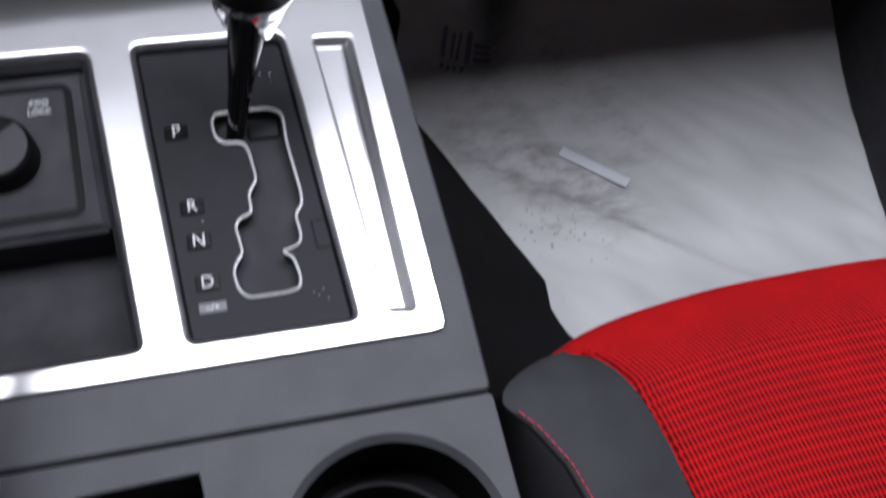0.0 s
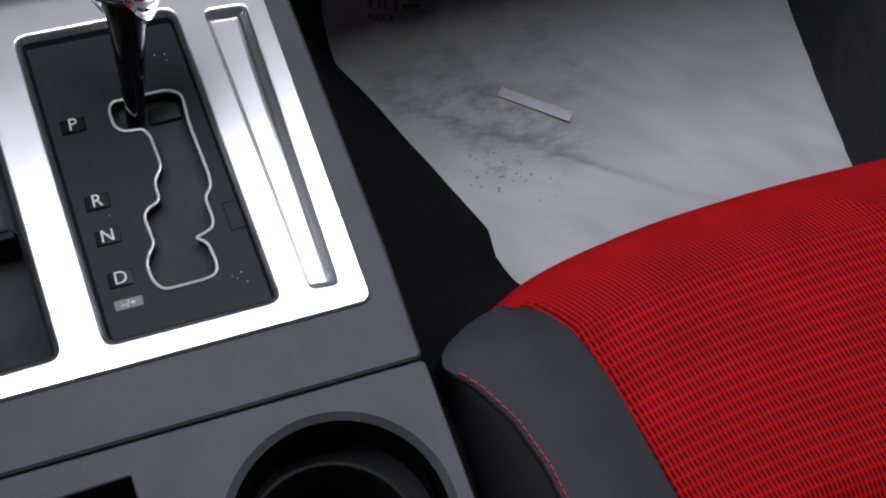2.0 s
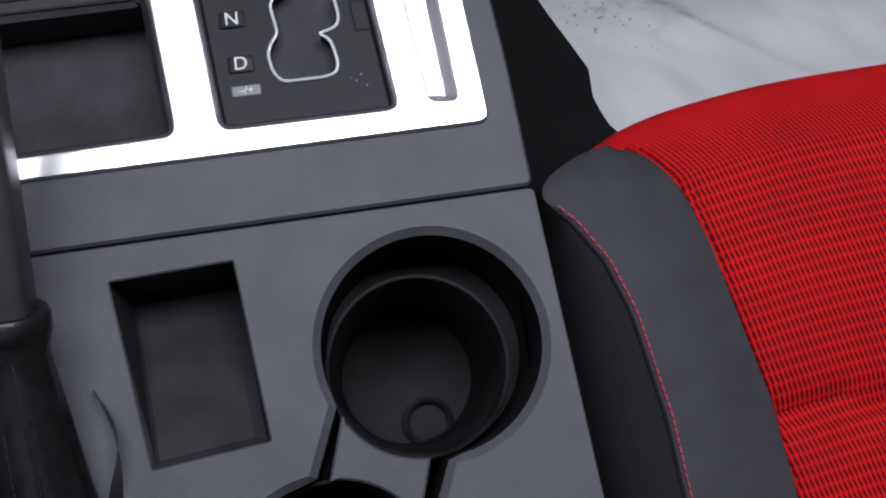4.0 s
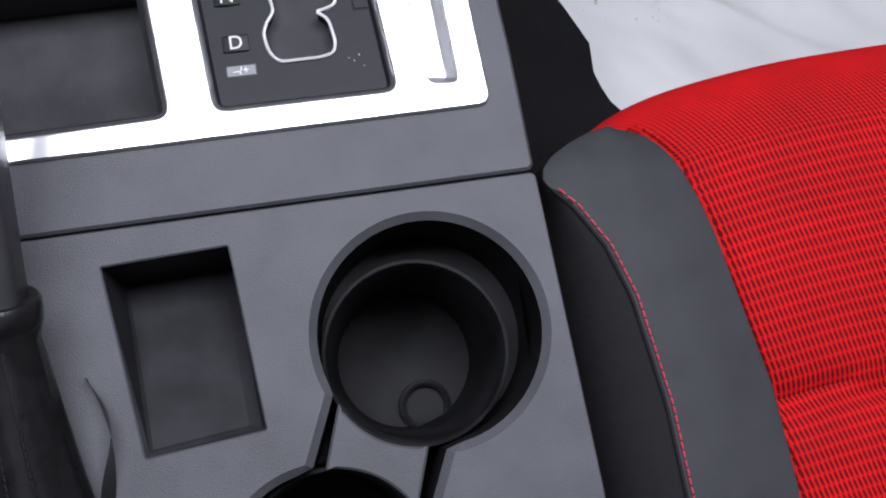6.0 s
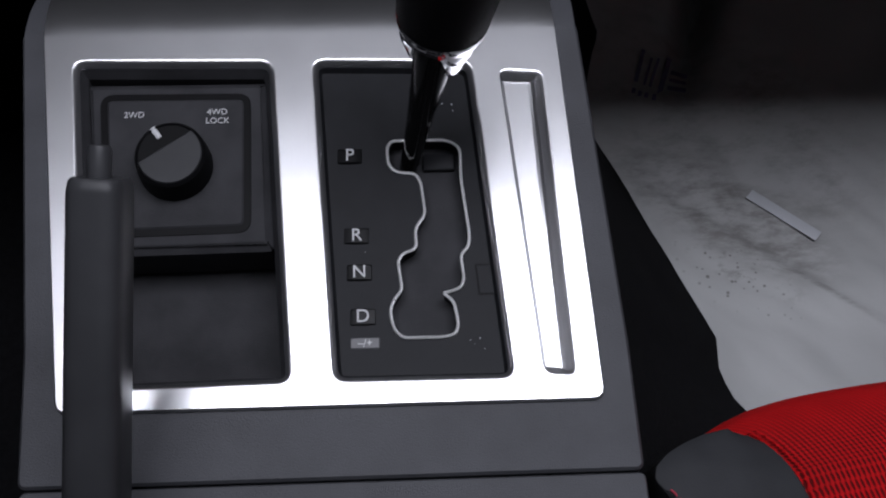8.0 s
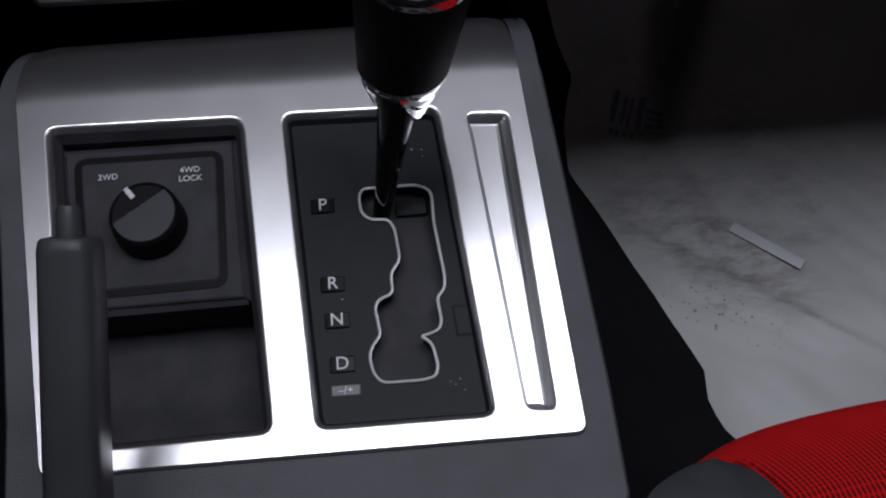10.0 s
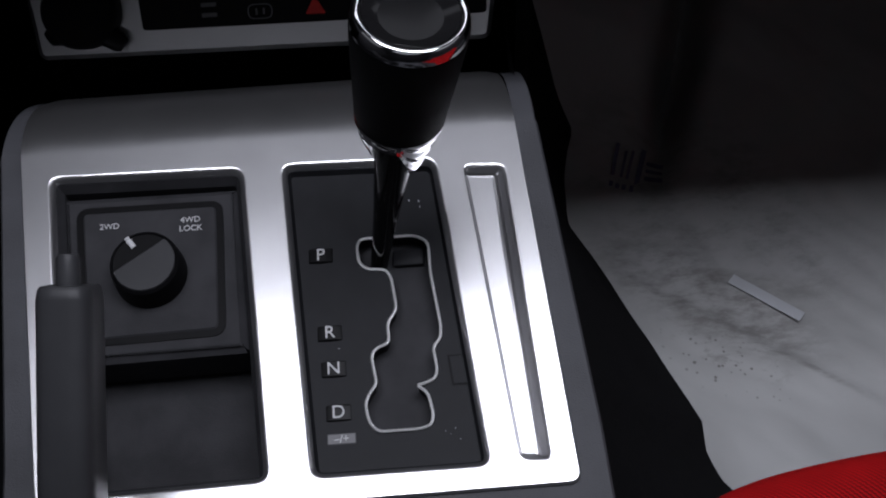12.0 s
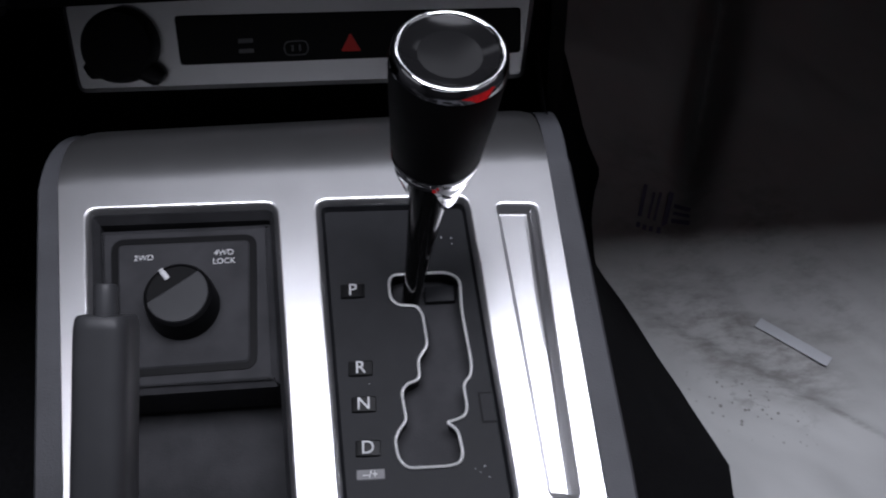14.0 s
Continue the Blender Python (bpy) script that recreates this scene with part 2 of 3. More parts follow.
def fill(bm, *rings):
    """A flat sheet inside the first ring, with the others as holes."""
    edges = []
    for r in rings:
        for i in range(len(r)):
            e = bm.edges.get((r[i - 1], r[i]))
            edges.append(e or bm.edges.new((r[i - 1], r[i])))
    bmesh.ops.triangle_fill(bm, use_beauty=True, use_dissolve=False, edges=edges)


def solid(loop, z0, z1, bevel=0.0006, bm=None):
    """A plate between two heights, with a chamfered upper edge."""
    bm = bm or bmesh.new()
    low, mid, top = ring(bm, loop, z0), ring(bm, loop, z1 - bevel), ring(bm, inset(loop, bevel), z1)
    bridge(bm, low, mid)
    bridge(bm, mid, top)
    fill(bm, top)
    fill(bm, low)
    return bm


def box(cx, cy, cz, sx, sy, sz, bevel=0.002):
    bm = bmesh.new()
    bmesh.ops.create_cube(bm, size=1, matrix=Matrix.Translation((cx, cy, cz)) @ Matrix.Diagonal((sx, sy, sz, 1)))
    if bevel:
        bmesh.ops.bevel(bm, geom=bm.edges[:], offset=bevel, segments=2, affect="EDGES", profile=0.5)
    return bm


def circle(cx, cy, r, n=48, a0=0.0, a1=2 * math.pi):
    return [Vector((cx + r * math.cos(a0 + (a1 - a0) * k / n), cy + r * math.sin(a0 + (a1 - a0) * k / n))) for k in range(n)]


def tube(path, r, n=8, closed=False, bm=None, flat=1.0):
    """A round bead along a 3D path."""
    bm = bm or bmesh.new()
    path = [Vector(p) for p in path]
    rs = r if isinstance(r, (list, tuple)) else [r] * len(path)
    rings, k = [], len(path)
    for i, p in enumerate(path):
        a = path[i - 1] if (i or closed) else p
        c = path[(i + 1) % k] if (i < k - 1 or closed) else p
        t = (c - a).normalized()
        side = t.cross(Vector((0, 0, 1)))
        if side.length < 1e-4:
            side = Vector((1, 0, 0))
        side.normalize()
        up = side.cross(t)
        rings.append([bm.verts.new(p + rs[i] * (math.cos(q) * side + flat * math.sin(q) * up)) for q in (2 * math.pi * j / n for j in range(n))])
    for i in range(k if closed else k - 1):
        bridge(bm, rings[i], rings[(i + 1) % k])
    if not closed:
        bm.faces.new(rings[0])
        bm.faces.new(rings[-1])
    return bm


def lathe(profile, m=None, n=40, bm=None, open_top=False):
    """A turned form from (radius, height) pairs about the z axis of m."""
    bm = bm or bmesh.new()
    m = m or Matrix.Identity(4)
    rings = [[bm.verts.new(m @ Vector((r * math.cos(2 * math.pi * j / n), r * math.sin(2 * math.pi * j / n), h))) for j in range(n)] for r, h in profile]
    for a, b in zip(rings, rings[1:]):
        bridge(bm, a, b)
    if not open_top:
        bm.faces.new(rings[0])
        bm.faces.new(rings[-1])
    return bm


def grid(nu, nv, f, uvscale=None):
    """A sheet f(u, v) for u and v from 0 to 1."""
    bm = bmesh.new()
    vs = [[bm.verts.new(f(i / nu, j / nv)) for j in range(nv + 1)] for i in range(nu + 1)]
    for i in range(nu):
        for j in range(nv):
            bm.faces.new((vs[i][j], vs[i + 1][j], vs[i + 1][j + 1], vs[i][j + 1]))
    return bm


def lettering(words, size, cx, cy, z, thick=0.00015):
    """Raised writing that reads along x, centred at a place."""
    cu = bpy.data.curves.new("lettering", "FONT")
    cu.body, cu.size, cu.align_x, cu.align_y = words, size, "CENTER", "CENTER"
    cu.extrude = thick
    ob = new("lettering", cu)
    me = ob.evaluated_get(bpy.context.evaluated_depsgraph_get()).to_mesh()
    bm = bmesh.new()
    bm.from_mesh(me)
    bm.transform(Matrix.Translation((cx, cy, z)))
    bpy.data.objects.remove(ob)
    bpy.data.curves.remove(cu)
    return bm


def structure(name, bm, material, label, category, m=None, smooth=True):
    return tagged(part(name, bm, material, None, "", m, smooth), label, category, "", "structure")


# ---- cabin shell ----
structure("floor", box(0, 0.1, -0.03, 1.9, 2.2, 0.05, 0), CARPET, "black carpeted cabin floor under white paper", "floor", WORLD)
structure("wall_rear", box(0, -0.95, 0.65, 1.9, 0.04, 1.4, 0), BLACK_CLOTH, "dark closed rear of the cabin", "wall", WORLD)
structure("wall_front", box(0, 1.05, 0.35, 1.9, 0.04, 0.9, 0), CARPET, "dark bulkhead behind the dashboard", "wall", WORLD)
structure("wall_left", box(-0.86, 0.05, 0.34, 0.08, 2.0, 0.8, 0.01), PLASTIC_DARK, "dark plastic lining below the window", "wall", WORLD)


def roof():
    """Headliner with an invented opening in it for the added overhead lamp."""
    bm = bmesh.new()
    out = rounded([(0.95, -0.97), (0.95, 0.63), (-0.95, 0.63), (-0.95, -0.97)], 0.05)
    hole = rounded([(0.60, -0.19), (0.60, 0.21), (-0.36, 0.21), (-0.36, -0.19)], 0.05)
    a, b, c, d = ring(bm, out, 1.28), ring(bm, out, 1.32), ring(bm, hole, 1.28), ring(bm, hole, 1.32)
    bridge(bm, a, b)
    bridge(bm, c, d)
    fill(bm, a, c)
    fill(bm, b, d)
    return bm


structure("ceiling", roof(), HEADLINER, "dark grey cloth headliner over the seats with an opening made for the lamp", "ceiling", WORLD)


# passenger door with its sill, a dark upright lining
def door_card():
    prof = [(0.505, 0.0), (0.505, 0.10), (0.525, 0.13), (0.60, 0.16), (0.62, 0.40), (0.59, 0.44), (0.61, 0.70), (0.85, 0.74), (0.85, 0.0)]
    bm = bmesh.new()
    def row(y, shift):
        return [bm.verts.new((x + shift * (x < 0.8), y, z)) for x, z in prof]
    rows = [row(-0.9, 0.0), row(0.085, 0.0), row(0.60, 0.065), row(1.0, 0.10)]
    for a, b in zip(rows, rows[1:]):
        bridge(bm, a, b)
    bm.faces.new(rows[0])
    bm.faces.new(rows[-1])
    return bm


structure("door_1", door_card(), PLASTIC_DARK, "dark plastic door lining and sill beside the seat", "door", WORLD)


# side of the tunnel: black carpet that spreads out and folds down to the floor
def tunnel_side():
    ys = [-0.40, -0.05, 0.010, 0.020, 0.033, 0.048, 0.063, 0.066, 0.125, 0.165, 0.205, 0.233, 0.238, 0.270, 0.290, 0.308, 0.33, 0.42, 0.60]
    xs = [0.215, 0.215, 0.208, 0.200, 0.1900, 0.1850, 0.1862, 0.1870, 0.1764, 0.1673, 0.1590, 0.1475, 0.1468, 0.1480, 0.1525, 0.1588, 0.1549, 0.1590, 0.165]
    zs = [-0.16, -0.16, -0.160, -0.162, -0.165, -0.170, -0.174, -0.176, -0.222, -0.250, -0.278, -0.288, -0.288, -0.290, -0.291, -0.293, -0.295, -0.30, -0.31]

    def f(u, v):
        y = -0.40 + 1.0 * u
        x, z = float(np.interp(y, ys, xs)), float(np.interp(y, ys, zs))
        top = 0.104 if y < 0 else 0.104 - 0.05 * min(y, 0.2)
        if v > 0.8:
            k = (v - 0.8) / 0.2
            return (x - 0.012 * k, y, z - 0.13 * k)
        k = v / 0.8
        return (top + (x - top) * (k ** 1.3), y, -0.02 + (z + 0.02) * (k ** 0.75) + 0.002 * noise.noise((y * 30, v * 8, 0)))
    return grid(120, 24, f)


structure("trim_tunnel", tunnel_side(), CARPET, "black carpet over the side of the tunnel", "carpet")


# ---- floor covering ----
def paper_height(x, y):
    z = 0.006 + 0.006 * noise.noise((x * 7, y * 6, 1.0)) + 0.003 * noise.noise((x * 25, y * 21, 4.0))
    z += 0.0022 * abs(noise.noise(((x + y) * 34, (x - y) * 9, 7.0)))
    # the near layer overlaps the far one along a slanting edge
    lap = 0.582 * (x - 0.224) + 0.814 * (y - 0.285)
    z += 0.0022 * min(1, max(0, (0.004 - lap) / 0.006)) - 0.04 * max(0, min(lap, 0.05)) * max(0, 1 - lap / 0.12)
    z = max(z, 0.003)
    if y > 0.25:
        z += 0.75 * (y - 0.25) ** 1.7
    fold = x - 0.243 - 0.30 * (y - 0.38)
    rise = min(1, max(0, (y - 0.36) / 0.12)) ** 1.5
    z -= 0.075 * rise * math.exp(-(fold / 0.017) ** 2)
    z += max(0, -fold) * 0.5 * rise
    return max(z, 0.002)


def floor_paper():
    def f(u, v):
        y = -0.05 + 0.85 * v
        x = 0.10 + (0.405 + 0.127 * max(0, y - 0.085)) * u
        return (x, y, paper_height(x, y))
    return grid(140, 280, f)


mat_thing = thing("protective_floor_mat", (0.28, 0.3, 0.0), "creased white protective paper with dirty marks on the floor", "floor mat", m=WORLD)
part("sheet", floor_paper(), PAPER, mat_thing, m=WORLD)


# ---- centre console ----
console = thing("centre_console", (0, 0, -0.25), "charcoal plastic centre console with satin silver selector surround", "console")
Z_REAR = -0.004
bezel_out = rounded([(0.100, 0.0), (0.0910, 0.146), (-0.1055, 0.146), (-0.089, -0.001)], [0.004, 0.0, 0.0, 0.004])
pocket = rounded([(-0.0079, 0.0070), (-0.0170, 0.1340), (-0.0945, 0.1355), (-0.0815, 0.0055)], 0.006)
shift = rounded([(0.0703, 0.0070), (0.0588, 0.1325), (-0.0032, 0.1342), (0.0053, 0.0070)], 0.006)
trough = rounded([(0.0920, 0.0075), (0.0860, 0.1272), (0.0685, 0.1285), (0.0795, 0.0085)], 0.004)


TROUGH_SLOPE = ((0.0006, -0.0001), (0.0013, -0.0006), (0.0026, -0.0030), (0.0034, -0.0039), (0.0042, -0.0042))


def bezel():
    bm = bmesh.new()
    out = ring(bm, bezel_out, 0)
    lip = ring(bm, inset(bezel_out, -0.0008), -0.0012)
    low = ring(bm, inset(bezel_out, -0.0008), -0.004)
    bridge(bm, out, lip)
    bridge(bm, lip, low)
    holes = []
    for h in (pocket, shift, trough):
        r = ring(bm, h, 0)
        holes.append(r)
        last = r
        for d, z in TROUGH_SLOPE if h is trough else ((0.0005, -0.0001), (0.0011, -0.0005), (0.0018, -0.0013), (0.0024, -0.0024), (0.0027, -0.0036)):
            nxt = ring(bm, [Vector((p.x - 0.55 * d * (h is trough), p.y)) for p in inset(h, d)], z)
            bridge(bm, last, nxt)
            last = nxt
    fill(bm, out, *holes)
    return bm


def bezel_front():
    """The fore part of the surround, which rolls down towards the dashboard."""
    def f(u, v):
        y = 0.146 + 0.056 * v
        half = -0.1055 - 0.003 * v
        right = 0.0910 - 0.0035 * v
        x = half + (right - half) * u
        side = max(0, abs(u - 0.5) - 0.46) / 0.04
        return (x, y, -0.050 * v ** 2.1 - 0.003 * side ** 2 * v)
    return grid(50, 40, f)


bez = part("selector_surround", bezel(), SILVER, console, "satin silver trim plate with three openings", smooth=False)
part("front_roll", bezel_front(), SILVER, bez)
part("trough_insert", solid([Vector((p.x - 0.0023, p.y)) for p in inset(trough, 0.0040)], -0.008, -0.00415, 0.0001), SILVER, bez)

# the charcoal body: fore part round the surround, rear part with cups and bin
body_front = rounded([(0.1115, -0.0240), (0.1095, 0.02), (0.0992, 0.148), (-0.1140, 0.148), (-0.1020, 0.02), (-0.1000, -0.0258)], 0.002)


def fore_body():
    bm = bmesh.new()
    top = ring(bm, body_front, -0.0022)
    edge = ring(bm, inset(body_front, -0.0010), -0.0035)
    low = ring(bm, inset(body_front, -0.0025), -0.05)
    bridge(bm, top, edge)
    bridge(bm, edge, low)
    hole = ring(bm, inset(bezel_out, 0.002), -0.0022)
    fill(bm, top, hole)
    return bm


part("fore_body", fore_body(), PLASTIC, console, smooth=False)


def fore_side(x0, x1, x2):
    """The body's flank beside the rolled front."""
    bm = bmesh.new()
    rows = []
    for k in range(25):
        v = k / 24
        y, z, c = 0.146 + 0.056 * v, -0.0022 - 0.050 * v ** 2.1, 1 - 0.02 * v
        rows.append([bm.verts.new(p) for p in ((x0 * c, y, z), (x1 * c, y, z), (x2 * c, y, z - 0.003), (x2 * c, y, z - 0.06))])
    for a, b in zip(rows, rows[1:]):
        for i in range(3):
            bm.faces.new((a[i], a[i + 1], b[i + 1], b[i]))
    return bm


for side in ((0.0910, 0.0992, 0.1002), (-0.1055, -0.1140, -0.1150)):
    part("fore_flank", fore_side(*side), PLASTIC, console)

C1, R1, C2, R2 = Vector((0.0690, -0.0757)), 0.0414, Vector((0.0250, -0.1520)), 0.0385
axis = (C2 - C1).normalized()
a_axis = math.atan2(axis.y, axis.x)
w1, w2 = math.asin(0.0225 / R1), math.asin(0.0225 / R2)
cup_hole = circle(C1.x, C1.y, R1, 60, a_axis + w1, a_axis + 2 * math.pi - w1) + circle(C2.x, C2.y, R2, 60, a_axis + math.pi + w2, a_axis + 3 * math.pi - w2)
bin_hole = rounded([(0.0107, -0.1008), (0.0055, -0.0370), (-0.0380, -0.0388), (-0.0303, -0.1046)], 0.0015)
body_rear = rounded([(0.1175, -0.30), (0.1190, -0.137), (0.1125, -0.0262), (-0.1000, -0.0280), (-0.1030, -0.137), (-0.1000, -0.30)], 0.002)


def rear_body():
    bm = bmesh.new()
    top = ring(bm, body_rear, Z_REAR)
    edge = ring(bm, inset(body_rear, -0.0006), Z_REAR - 0.0010)
    low = ring(bm, inset(body_rear, -0.0008), -0.06)
    bridge(bm, top, edge)
    bridge(bm, edge, low)
    holes = []
    for h, lip in ((cup_hole, 0.0028), (bin_hole, 0.0006)):
        r = ring(bm, h, Z_REAR)
        c = ring(bm, inset(h, lip), Z_REAR - lip)
        bridge(bm, r, c)
        holes.append(r)
    fill(bm, top, *holes)
    return bm


part("rear_body", rear_body(), PLASTIC, console, smooth=False)


def seam_floor():
    return box(0.0055, -0.0245, -0.012, 0.21, 0.006, 0.004, 0)


part("seam", seam_floor(), BLACK, console)
I1, I2 = (0.0640, -0.0815, 0.0320), (0.0270, -0.1490, 0.0320)


def cup_step():
    """The wall of the cup opening and the step inside it."""
    bm = bmesh.new()
    wall = inset(cup_hole, 0.0028)
    a, b = ring(bm, wall, Z_REAR - 0.0028), ring(bm, inset(cup_hole, 0.0042), -0.050)
    bridge(bm, a, b)
    holes = []
    for x, y, r in (I1, I2):
        holes.append(ring(bm, circle(x, y, r), -0.050))
    fill(bm, b, *holes)
    return bm


part("cup_step", cup_step(), CUP_WALL_SHADED, console, smooth=False)


def saddle():
    """The bridge between the two cups, a little below the top."""
    h1, h2 = math.asin(0.0185 / 0.0325), math.asin(0.0185 / 0.0325)
    loop = circle(I1[0], I1[1], 0.0325, 12, a_axis - h1, a_axis + h1) + circle(I2[0], I2[1], 0.0325, 12, a_axis + math.pi - h2, a_axis + math.pi + h2)
    return solid(loop, -0.030, -0.0125, 0.0008)


part("saddle", saddle(), PLASTIC, console)
for x, y, r in (I1, I2):
    cup = part("cup_well", lathe([(r + 0.0012, -0.0520), (r + 0.0012, -0.0200), (r + 0.0009, -0.0188), (r - 0.0003, -0.0186), (r - 0.0010, -0.0198), (r - 0.005, -0.086), (r - 0.006, -0.0895)], Matrix.Translation((x, y, 0)), open_top=True), CUP_LINER_SHADED, console, "cup well with shade in its dark colour")
    part("cup_floor", lathe([(r - 0.0052, -0.0900), (r - 0.0052, -0.0870), (r - 0.010, -0.0885), (0.002, -0.0890)], Matrix.Translation((x, y, 0))), CUP_LINER_SHADED, cup)
    part("base_ring", lathe([(0.0105, -0.0889), (0.0105, -0.0855), (0.0090, -0.0850), (0.0078, -0.0855), (0.0078, -0.0889)], Matrix.Translation((x + 0.006, y - 0.019, 0))), RUBBER, cup)


# floor sunk further at the front so that this end goes darker
def scoop(p):
    return -0.0075 - 0.038 * max(0.0, (p.y + 0.104) / 0.066)


def bin_walls():
    bm = bmesh.new()
    floor_loop = [Vector((p.x - 0.0032 * (p.x > -0.012), p.y)) for p in inset(bin_hole, 0.0030)]
    a, b, c = ring(bm, inset(bin_hole, 0.0006), Z_REAR - 0.0006), ring(bm, inset(bin_hole, 0.0020), lambda p: scoop(p) + 0.002), ring(bm, floor_loop, scoop)
    bridge(bm, a, b)
    bridge(bm, b, c)
    fill(bm, c)
    return bm


part("bin", bin_walls(), BIN_SHADED, console, "shallow rectangular bin", smooth=False)

# selector panel with the stepped gate
GATE = [(27, 101), (48, 101), (53, 98), (53, 85), (55.5, 63), (55, 58), (52, 55), (53, 46), (52, 42.5), (48, 41), (45, 40.5), (49, 37.5), (50.5, 29), (49.5, 25), (45, 24), (30, 24), (27, 28),
        (26, 35), (28, 39), (30.5, 42), (29, 53), (31, 56), (36, 57.5), (35.5, 66), (39.5, 70.5), (38, 84), (36, 87.5), (29, 88), (26, 91), (25.5, 98)]
gate = rounded([(x / 1000, y / 1000) for x, y in GATE], 0.0030, 3)
PANEL_Z = -0.0055


def selector_panel():
    bm = bmesh.new()
    edge = inset(shift, 0.0024)
    wall, out = ring(bm, edge, -0.0026), ring(bm, inset(shift, 0.0036), PANEL_Z)
    bridge(bm, wall, out)
    g = ring(bm, gate, PANEL_Z)
    fill(bm, out, g)
    return bm


panel = part("selector_panel", selector_panel(), PANEL, console, "black plastic selector panel", smooth=False)
part("gate_trim", tube([(p.x, p.y, PANEL_Z + 0.0006) for p in gate], 0.00062, 8, True, flat=1.0), BEAD, panel, "bright chrome bead round the gate")


def gate_well():
    bm = bmesh.new()
    a, b = ring(bm, gate, PANEL_Z), ring(bm, gate, -0.0125)
    bridge(bm, a, b)
    fill(bm, b)
    return bm


well = part("gate_well", gate_well(), PLASTIC_DARK, panel, smooth=False)
part("slide", box(0.0450, 0.0945, -0.0115, 0.012, 0.007, 0.003, 0.0008), PANEL, well)


def arched_tile(x, y):
    """A small key whose face bows up from its two sides."""
    def f(u, v):
        rim = min(u, 1 - u, v, 1 - v) < 0.001
        return (x + 0.0102 * (u - 0.5), y + 0.0078 * (v - 0.5), PANEL_Z - 0.0008 if rim else PANEL_Z + 0.0002 + 0.0006 * math.sin(math.pi * u))
    return grid(14, 6, f)


for letter, x, y in (("P", 0.0115, 0.0952), ("R", 0.0140, 0.0632), ("N", 0.0150, 0.0490), ("D", 0.0162, 0.0322)):
    tile = part("position_tile", arched_tile(x, y), TILE, panel, "glossy black arched tile")
    part("letter", lettering(letter, 0.0068, x, y, PANEL_Z + 0.0012), WHITE_INK, tile, "white letter " + letter)
tile = part("shift_tile", solid(rounded([(0.0222, 0.0205), (0.0222, 0.0245), (0.0118, 0.0245), (0.0118, 0.0205)], 0.0005, 2), PANEL_Z - 0.001, PANEL_Z + 0.0004, 0.0003), GREY_INK, panel, "grey tile for manual shifting")
part("letter", lettering("–/+", 0.0040, 0.0170, 0.0224, PANEL_Z + 0.0005), WHITE_INK, tile)
part("release_gap", solid(rounded([(0.0645, 0.0395), (0.0635, 0.0515), (0.0570, 0.0515), (0.0580, 0.0395)], 0.0004, 2), PANEL_Z - 0.001, PANEL_Z + 0.0001, 0.00005), BLACK, panel)
part("release_cover", solid(rounded([(0.0640, 0.0400), (0.0630, 0.0510), (0.0575, 0.0510), (0.0585, 0.0400)], 0.0004, 2), PANEL_Z - 0.001, PANEL_Z + 0.0003, 0.0003), PANEL, panel)


# storage pocket on the driver's side
def pocket_liner():
    bm = bmesh.new()
    a = ring(bm, inset(pocket, 0.0024), -0.0026)
    b = ring(bm, inset(pocket, 0.0046), -0.0075)
    c = ring(bm, inset(pocket, 0.0055), -0.034)
    bridge(bm, a, b)
    bridge(bm, b, c)
    fill(bm, c)
    return bm


pock = part("pocket", pocket_liner(), PLASTIC_DARK, console, "open storage pocket", smooth=False)
part("pocket_ledge", solid(rounded([(-0.0165, 0.0595), (-0.0205, 0.1285), (-0.0905, 0.1290), (-0.0835, 0.0585)], 0.002, 3), -0.030, -0.0068, 0.003), PLASTIC_DARK, pock)

# rotary drive selector
sel = thing("drive_mode_switch", (-0.055, 0.095, -0.0085), "black rotary drive mode switch on a square plate", "switch")
plate = rounded([(-0.0275, 0.0685), (-0.0290, 0.1205), (-0.0815, 0.1210), (-0.0765, 0.0675)], 0.0025, 4)
part("surround_gap", solid(inset(plate, -0.0026), -0.0087, -0.0064, 0.0001), BLACK, sel)
part("face_plate", solid(plate, -0.0085, -0.0058, 0.0008), PLASTIC_DARK, sel)
KX, KY = -0.0535, 0.0925
dial = part("dial", lathe([(0.0139, -0.0065), (0.0136, 0.001), (0.0130, 0.0055), (0.0120, 0.0065), (0.0115, 0.0061), (0.0005, 0.0060)], Matrix.Translation((KX, KY, 0)), 48), BLACK, sel, "round black dial")



def dial_face():
    """Raised face of the dial, cut off straight below the pointer."""
    loop = [p for p in circle(KX, KY, 0.0117, 64) if (p.x - KX) * -0.55 + (p.y - KY) * 0.835 < 0.0042]
    start = max(range(len(loop)), key=lambda i: (loop[i] - loop[i - 1]).length)
    return solid(loop[start:] + loop[:start], 0.0055, 0.0069, 0.0003)


part("dial_face", dial_face(), GRIP, dial, "satin charcoal face of the dial")
part("pointer", tube([(KX - 0.0070, KY + 0.0106, 0.0061), (KX - 0.0040, KY + 0.0066, 0.0060)], 0.0011, 6, flat=0.4), WHITE_INK, dial, "white pointer mark")
part("letter", lettering("2WD", 0.0034, -0.0705, 0.1143, -0.0057), WHITE_INK, sel, "white word 2WD")
part("letter", lettering("4WD", 0.0034, -0.0390, 0.1150, -0.0057), WHITE_INK, sel, "white word 4WD")
part("letter", lettering("LOCK", 0.0034, -0.0388, 0.1113, -0.0057), WHITE_INK, sel, "white word LOCK")

# ---- gear lever ----
lever = thing("gear_lever", (0.034, 0.093, -0.010), "black leather gear lever with chrome collar and cap", "gear lever")
FOOT, NECK, HEAD = Vector((0.0335, 0.0930, -0.012)), Vector((0.0461, 0.1106, 0.068)), Vector((0.0510, 0.1165, 0.105))


